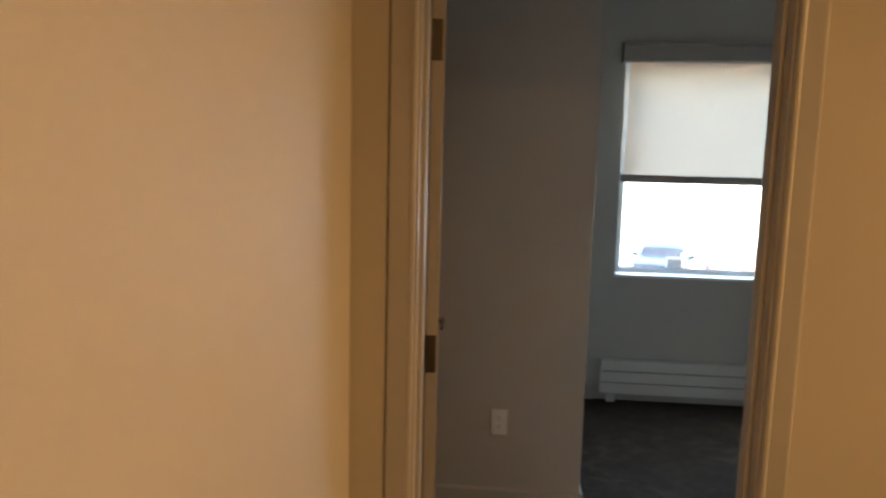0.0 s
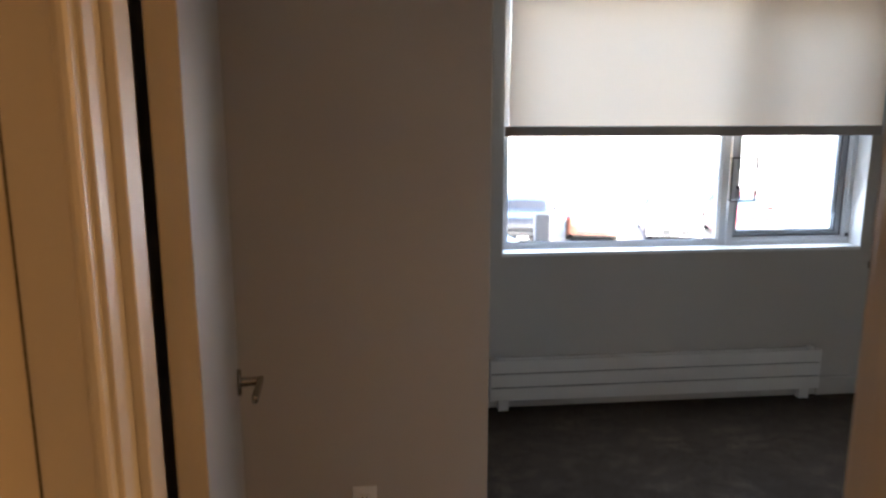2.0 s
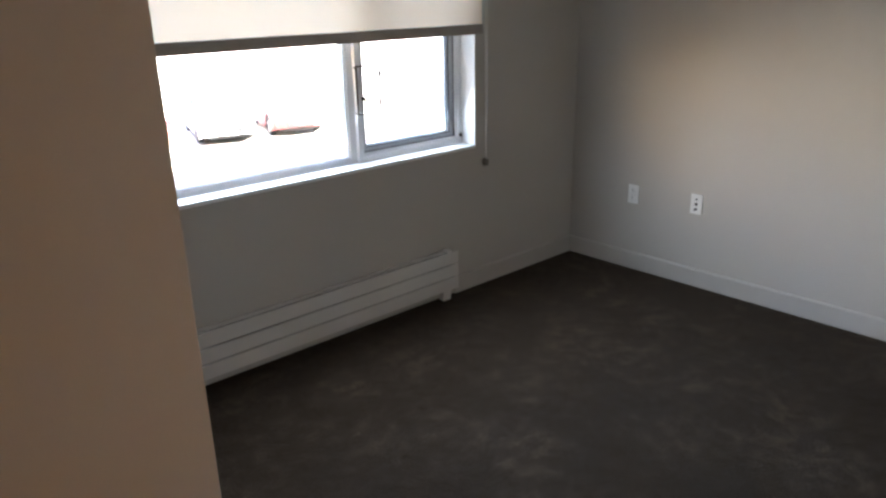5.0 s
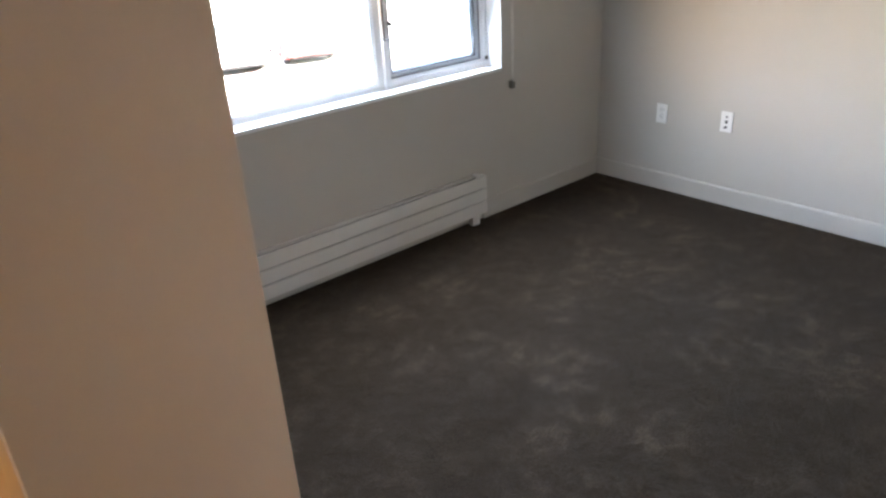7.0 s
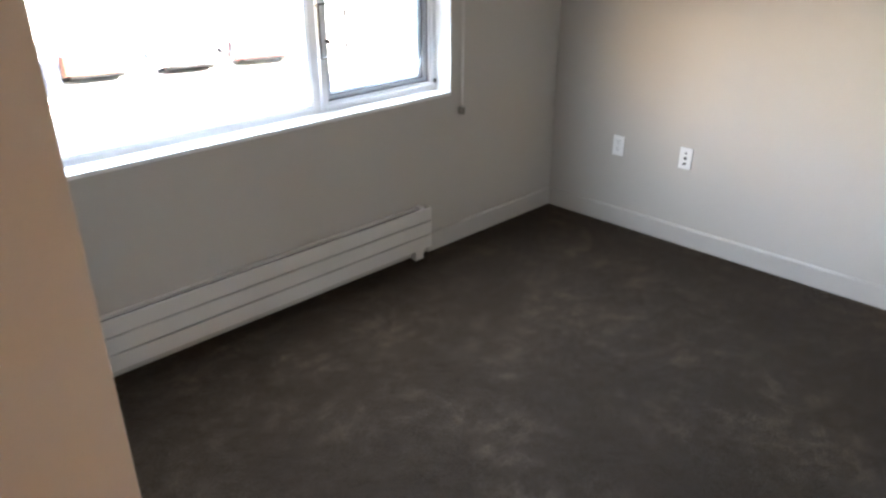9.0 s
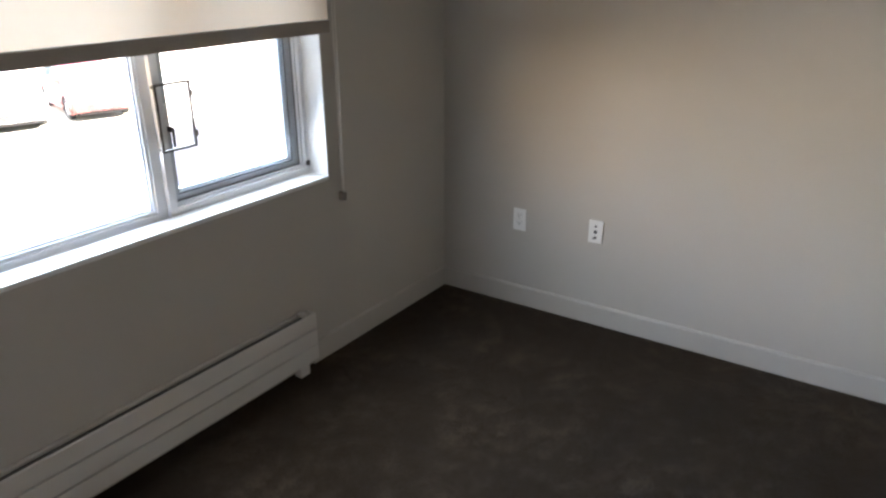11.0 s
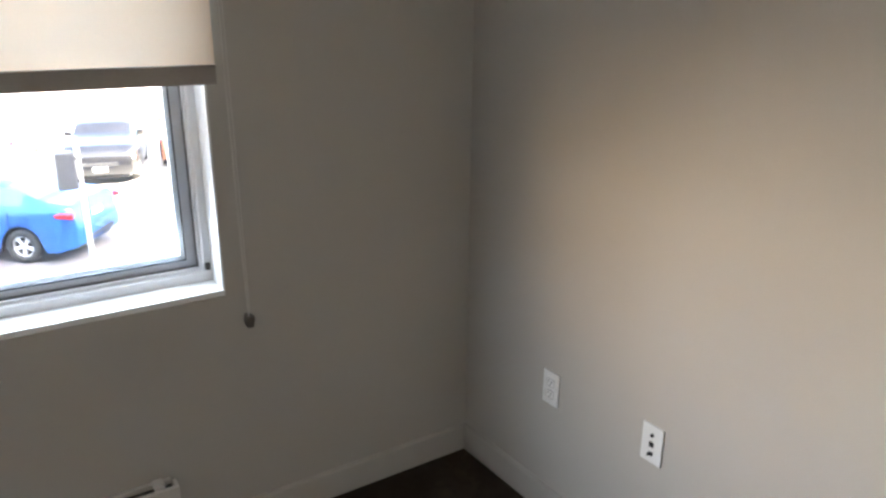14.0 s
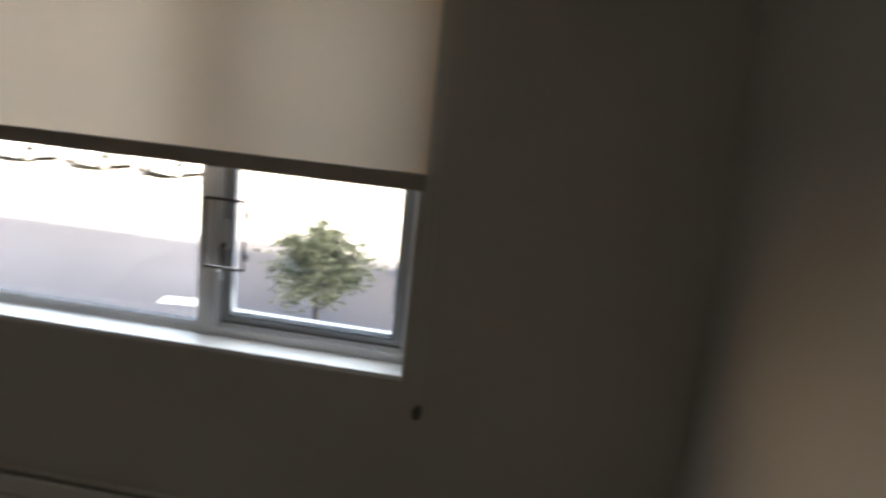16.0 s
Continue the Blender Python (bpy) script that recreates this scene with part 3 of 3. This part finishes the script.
part("tab", box(-0.011, -0.004, -0.0085, -0.006, -0.038, -0.029, 0.001), JACK, c2)
for z in (-0.046, 0.046):
    part("screw", cyl((0, -0.0072, z), (0, -0.006, z), 0.003, n=12), PLATE, dp)

# ---- unseen hall lamp fixtures, added above the two hall lights ----
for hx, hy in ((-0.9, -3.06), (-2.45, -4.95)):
    hl = thing("hall_unseen_lamp", "round flush white ceiling lamp added out of view in the hallway", "ceiling lamp", (hx, hy, CEIL_Z), group="hallway ceiling lamps")
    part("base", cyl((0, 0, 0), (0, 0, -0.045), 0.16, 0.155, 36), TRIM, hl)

# ---- outside ----
structure("ground", box(-400, 400, -400, 800, GROUND - 0.3, GROUND), ASPHALT, "wide grey asphalt car park lane and ground", "ground")
# added slab; its pale colour carries part of the far ground's sunlight
structure("parking_pad", box(-90, 90, 15.2, 140, GROUND - 0.2, GROUND + 0.006), PAD, "concrete parking bays, made paler to stand for sunlit ground", "pavement")
# upper facade and roof are unseen, built this high to shade the lane
structure("facade", holed(-30, 30, GROUND - 0.1, 9.4, [(-3.95, 0.12, -0.2, CEIL_Z)], 0.0, 0.21, "x"), FACADE, "outer wall of the apartment building, unseen, raised to shade the lane", "facade")
structure("roof", box(-30, 30, -9, 0.21, 9.4, 9.6), FACADE, "unseen flat roof of the apartment building, set to shade the lane", "roof")
structure("wall_building_rear", box(-30, 30, -9, -8.8, GROUND - 0.1, 9.4), FACADE, "plain rear wall of the apartment building", "wall")
for bx in (-30, 29.8):
    structure("wall_building_side", box(bx, bx + 0.2, -8.8, 0.0, GROUND - 0.1, 9.4), FACADE, "plain side wall of the apartment building", "wall")
structure("kerb", box(-14, 12, 2.2, 2.35, GROUND - 0.1, GROUND + 0.14, 0.02), CURB, "long concrete kerb beside the car park", "kerb")


def wheel(parent, x, y, r=0.30, w=0.19):
    s = 1 if y > 0 else -1
    bm = bmesh.new()
    prof = [(0.62, -0.5), (0.90, -0.5), (0.98, -0.40), (1.0, -0.2), (1.0, 0.2), (0.98, 0.40), (0.90, 0.5), (0.62, 0.5)]
    n = 28
    rings = []
    for i in range(n):
        a = 2 * math.pi * i / n
        rings.append([bm.verts.new((x + r * k * math.cos(a), y + q * w, r + r * k * math.sin(a))) for k, q in prof])
    for i in range(n):
        for j in range(len(prof)):
            bm.faces.new([rings[i][j], rings[(i + 1) % n][j], rings[(i + 1) % n][(j + 1) % len(prof)], rings[i][(j + 1) % len(prof)]])
    bmesh.ops.recalc_face_normals(bm, faces=bm.faces)
    wh = new("wheel")
    wh.parent = parent
    part("tyre", bm, TYRE, wh, "black rubber tyre", True)
    yo = y + s * w * 0.36
    bm = cyl((x, yo - s * 0.03, r), (x, yo - s * 0.10, r), r * 0.60, n=24)
    part("brake_disc", bm, UNDER, wh)
    bm = bmesh.new()
    for i in range(n):
        a0, a1 = 2 * math.pi * i / n, 2 * math.pi * (i + 1) / n
        q = []
        for a in (a0, a1):
            for k, d in ((0.56, 0.0), (0.64, 0.0), (0.64, -0.06), (0.56, -0.06)):
                q.append(bm.verts.new((x + r * k * math.cos(a), yo + s * d, r + r * k * math.sin(a))))
        for j in range(4):
            bm.faces.new([q[j], q[(j + 1) % 4], q[4 + (j + 1) % 4], q[4 + j]])
    for i in range(10):
        a = 2 * math.pi * i / 10 + (0.16 if i % 2 else -0.16)
        c, sn = math.cos(a), math.sin(a)
        cyl((x + c * 0.03, yo - s * 0.01, r + sn * 0.03), (x + c * r * 0.6, yo - s * 0.012, r + sn * r * 0.6), 0.017, 0.014, 6, bm)
    cyl((x, yo + s * 0.004, r), (x, yo - s * 0.03, r), 0.05, n=16, bm=bm)
    part("rim", bm, RIM, wh, "silver alloy rim")
    return wh


def lerp_table(tab, x):
    for (xa, va), (xb, vb) in zip(tab, tab[1:]):
        if x <= xb:
            f = (x - xa) / (xb - xa)
            f = f * f * (3 - 2 * f) if abs(vb - va) > 0.25 else f
            return va + (vb - va) * f
    return tab[-1][1]


def car(label, at, turn, paint, L=4.35, W=1.72, H=1.46, suv=False, group="cars in the car park"):
    """A car with its nose along +x, its middle over the origin, wheels on z = 0."""
    c = thing("car", label, "car", at, turn, group)
    h = L / 2
    if suv:
        top = [(-h, 0.80), (-h + 0.05, 1.02), (-h + 0.45, H - 0.10), (-h + 0.8, H), (0.15, H), (0.55, H - 0.08), (h - 1.15, 1.10), (h - 0.25, 0.98), (h - 0.06, 0.84), (h, 0.62)]
        belt, wr = 1.02, 0.34
    else:
        top = [(-h, 0.66), (-h + 0.07, 0.99), (-h + 0.42, 1.045), (-h + 1.18, H - 0.075), (-h + 1.65, H - 0.005), (-0.05, H), (0.35, H - 0.085), (h - 1.12, 0.985), (h - 0.40, 0.87), (h - 0.10, 0.74), (h, 0.56)]
        belt, wr = 0.93, 0.30
    wf, wb = h - 0.83, -h + 0.93
    N = 72
    xs = [-h + L * i / N for i in range(N + 1)]
    rows = []
    for x in xs:
        e = abs(x) / h
        tuck = 1 - 0.16 * max(0.0, (e - 0.80) / 0.20) ** 2
        w = W / 2 * tuck
        zt = lerp_table(top, x)
        zl = 0.20 + 0.10 * max(0.0, (e - 0.85) / 0.15)
        for wx in (wf, wb):
            d = abs(x - wx)
            R = wr + 0.055
            if d < R:
                zl = max(zl, wr + math.sqrt(R * R - d * d))
        zb = min(belt + 0.05 * (-x / h), zt - 0.035)
        zm = max(zl + 0.015, min(0.62, zb - 0.06))
        zs = max(zb - 0.10, zm + 0.01)
        roofw = w * (0.74 if zt > belt + 0.2 else 0.86 - 0.12 * max(0, min(1, (zt - belt) / 0.2)))
        half = [(w * 0.985, zl), (w, max(zl + 0.008, zm)), (w * 0.985, zs), (w * 0.945, zb), (w * 0.945 + (roofw - w * 0.945) * 0.12, zb + (zt - zb) * 0.10),
                (roofw + (w * 0.945 - roofw) * 0.13, zb + (zt - zb) * 0.86), (roofw * 0.90, zt - 0.018), (roofw * 0.45, zt - 0.002)]
        rows.append([(x, y, z) for y, z in half] + [(x, 0, zt)] + [(x, -y, z) for y, z in reversed(half)])
    body, panes = bmesh.new(), {}
    M = len(rows[0])
    cache = {}

    def v(bm, i, j):
        key = (id(bm), i, j)
        if key not in cache:
            cache[key] = bm.verts.new(rows[i][j])
        return cache[key]
    xa, xb = top[3][0], top[6][0]      # ends of the roof
    for i in range(N):
        xm = (xs[i] + xs[i + 1]) / 2
        zt = lerp_table(top, xm)
        for j in range(M - 1):
            mir = min(j, M - 2 - j)
            name = None
            tall = zt > belt + 0.14
            if mir == 4 and tall:
                if xa - 0.30 < xm < xb + 0.28 and abs(xm + 0.12) > 0.05:
                    name = ("front_side_window" if xm > -0.12 else "rear_side_window") + ("_a" if j < M / 2 else "_b")
            if mir >= 5 and mir <= 7:
                if xb + 0.02 < xm < top[7][0] - 0.05 and tall:
                    name = "windscreen"
                if not suv and top[2][0] + 0.12 < xm < xa - 0.02 and zt > belt + 0.17:
                    name = "rear_window"
                if suv and top[1][0] + 0.10 < xm < top[2][0] + 0.02:
                    name = "rear_window"
            bm = body if name is None else panes.setdefault(name, bmesh.new())
            bm.faces.new([v(bm, i, j), v(bm, i + 1, j), v(bm, i + 1, j + 1), v(bm, i, j + 1)])
    for i in (0, N):
        body.faces.new([v(body, i, j) for j in range(M)])
    bmesh.ops.recalc_face_normals(body, faces=body.faces)
    part("body", body, paint, c, "", True)
    for name, bm in panes.items():
        part(name.replace("_a", "").replace("_b", ""), bm, CARGLASS, c, "dark tinted glass", True)
    part("underbody", box(-h + 0.12, h - 0.12, -W / 2 + 0.24, W / 2 - 0.24, 0.19, 0.62), UNDER, c)
    for sy in (1, -1):
        part("sill_panel", box(wb + wr + 0.07, wf - wr - 0.07, sy * (W / 2 - 0.05) - 0.03, sy * (W / 2 - 0.05) + 0.03, 0.19, 0.27, 0.015), UNDER, c)
        for x in (wf, wb):
            wheel(c, x, sy * (W / 2 - 0.115), wr)
        yl = sy * W / 2
        part("tail_lamp", box(-h + 0.005, -h + 0.34, yl * 0.955 - 0.10, yl * 0.955 + 0.02, 0.785, 0.885, 0.03), TAIL, c, "red tail lamp")
        part("head_lamp", box(h - 0.46, h - 0.075, yl * 0.80 - 0.14, yl * 0.80 + 0.12, 0.63, 0.76, 0.04), HEAD, c, "clear head lamp")
        part("mirror", box(0.52, 0.68, sy * (W / 2 + 0.02) - 0.08, sy * (W / 2 + 0.02) + 0.10, belt + 0.0, belt + 0.13, 0.035, seg=3), paint, c)
        for x in (0.20, -0.72):
            part("door_handle", box(x - 0.09, x + 0.09, sy * (W / 2 - 0.005) - 0.018, sy * (W / 2 - 0.005) + 0.018, 0.78, 0.81, 0.008), paint, c)
        for x in (0.62, -0.12, -0.98):
            part("door_seam", box(x - 0.004, x + 0.004, sy * (W / 2 - 0.012) - 0.013, sy * (W / 2 - 0.012) + 0.0135, 0.32, belt - 0.04), UNDER, c)
    part("number_plate", box(-h - 0.012, -h + 0.02, -0.16, 0.16, 0.70, 0.80, 0.004), PLATE, c, "white number plate")
    part("number_plate", box(h - 0.02, h + 0.012, -0.16, 0.16, 0.38, 0.48, 0.004), PLATE, c, "white number plate")
    part("grille", box(h - 0.10, h + 0.006, -0.42, 0.42, 0.30 + (0.2 if suv else 0), 0.36 + (0.25 if suv else 0.16), 0.02), UNDER, c)
    part("rear_valance", box(-h - 0.004, -h + 0.12, -0.52, 0.52, 0.30, 0.42, 0.03), UNDER, c)
    return c


def paint(name, col, rough=0.25, metal=0.25):
    return mat(name, col, rough, metal, var=0.02, scale=2, fine=900, bump=0, fine_var=0.03, coat=0.5)


BLUE = paint("blue_car_paint", (0.011, 0.10, 0.37))
RED = paint("red_car_paint", (0.30, 0.05, 0.045))
WHITE = paint("white_car_paint", (0.70, 0.70, 0.70), metal=0.0)
DARK = paint("charcoal_car_paint", (0.012, 0.011, 0.011))
MAROON = paint("faded_maroon_car_paint", (0.21, 0.095, 0.07))
SILVER = paint("silver_car_paint", (0.42, 0.42, 0.42))


car("blue sedan standing in the car park lane", (-1.45, 12.95, GROUND), 145, BLUE, L=4.15, W=1.70, H=1.40)
car("charcoal four-wheel drive parked facing the building", (1.6, 18.9, GROUND + 0.006), -105, DARK, L=4.3, W=1.68, H=1.44, suv=True)
car("faded maroon sedan parked tail towards the building", (4.0, 19.9, GROUND + 0.006), 76, MAROON, L=4.25, W=1.68, H=1.38)
car("white sedan parked nose towards the building", (6.5, 19.4, GROUND + 0.006), -106, WHITE, L=4.3, W=1.68, H=1.40)
car("red sedan parked nose towards the building", (8.7, 19.0, GROUND + 0.006), -106, RED, L=4.25, W=1.68, H=1.40)

for cx, cy, ink, words in ((-20.6, 24.6, WHITE, "white sedan parked far down the car park row"), (-17.6, 24.8, SILVER, "silver sedan parked far down the car park row"),
                           (-14.7, 25.0, WHITE, "white sedan parked far down the car park row"), (-0.9, 21.6, SILVER, "silver sedan parked tail towards the building")):
    car(words, (cx, cy, GROUND + 0.006), -105 if cx < -5 else 76, ink, L=4.3, W=1.68, H=1.42)
for mx, my, ma in ((2.15, 11.8, 10), (-6.8, 10.0, 10)):
    mk = structure("lane_mark", box(-0.42, 0.42, -0.22, 0.22, 0.0, 0.004, 0.0015), LINEP, "worn white paint mark on the lane", "road marking")
    mk.matrix_world = pose(mx, my, GROUND, 0, 0, ma)

# sign post with a small steel cabinet near its top
post = thing("sign_post", "slim pale steel post carrying a grey cabinet", "post", (-0.27, 8.6, GROUND))
part("pole", cyl((0, 0, -0.02), (0, 0, 2.42), 0.035, n=20), POSTM, post)
part("cap", cyl((0, 0, 2.42), (0, 0, 2.44), 0.038, 0.02, 20), POSTM, post)
cab = part("cabinet", box(-0.28, -0.045, -0.10, 0.10, 1.86, 2.36, 0.02), CABM, post, "dark grey steel cabinet")
part("cabinet_door", box(-0.262, -0.063, -0.107, -0.099, 1.89, 2.33, 0.003), CABM, cab)
for z in (1.96, 2.26):
    part("bracket", box(-0.05, 0.0, -0.03, 0.03, z - 0.02, z + 0.02, 0.003), UNDER, cab)


# ---- young tree in front of the car park lane ----
def young_tree(at, crown_z, crown_r, seed):
    rnd = random.Random(seed)
    t = thing("young_tree", "small leafy ornamental tree at the kerb", "tree", at)
    bm = bmesh.new()
    cyl((0, 0, -0.05), (0.02, 0.01, crown_z - crown_r * 0.5), 0.055, 0.035, 10, bm)
    tips = []
    for i in range(34):
        a, el = rnd.uniform(0, 6.28), rnd.uniform(-0.75, 1.45)
        r = crown_r * rnd.uniform(0.72, 1.08)
        p0 = Vector((0.02, 0.01, crown_z - crown_r * rnd.uniform(0.15, 0.4)))
        p1 = Vector((math.cos(a) * math.cos(el) * r, math.sin(a) * math.cos(el) * r, crown_z + math.sin(el) * r * 0.7))
        cyl(p0, p1, 0.020, 0.005, 6, bm)
        tips.append((p0, p1))
    part("trunk", bm, BARK, t, "thin brown trunk")
    bm = bmesh.new()
    for i in range(3000):
        p0, p1 = tips[rnd.randrange(len(tips))]
        p = p0.lerp(p1, rnd.uniform(0.45, 1.06)) + Vector((rnd.gauss(0, 1), rnd.gauss(0, 1), rnd.gauss(0, 0.8))) * crown_r * 0.12
        m = Matrix.Translation(p) @ Euler((rnd.uniform(-1, 1), rnd.uniform(-1, 1), rnd.uniform(0, 6.28))).to_matrix().to_4x4()
        ln, wd = rnd.uniform(0.07, 0.14), rnd.uniform(0.028, 0.048)
        q = [m @ Vector(c) for c in ((0, 0, 0), (wd, ln * 0.45, 0.008), (0, ln, -0.01), (-wd, ln * 0.45, 0.008))]
        vs = [bm.verts.new(k) for k in q]
        bm.faces.new([vs[0], vs[1], vs[2]])
        bm.faces.new([vs[0], vs[2], vs[3]])
    tagged(part("crown", bm, LEAF, t, "loose green leaves"), kind="stuff")
    return t


young_tree((-3.98, 9.0, GROUND), 1.26, 0.92, 5)

# painted bay lines
for i in range(7):
    x = -5.4 + i * 2.45
    structure("bay_line", box(x, x + 0.10, 16.4, 21.6, GROUND + 0.006, GROUND + 0.010), LINEP, "worn white painted bay line", "road marking")
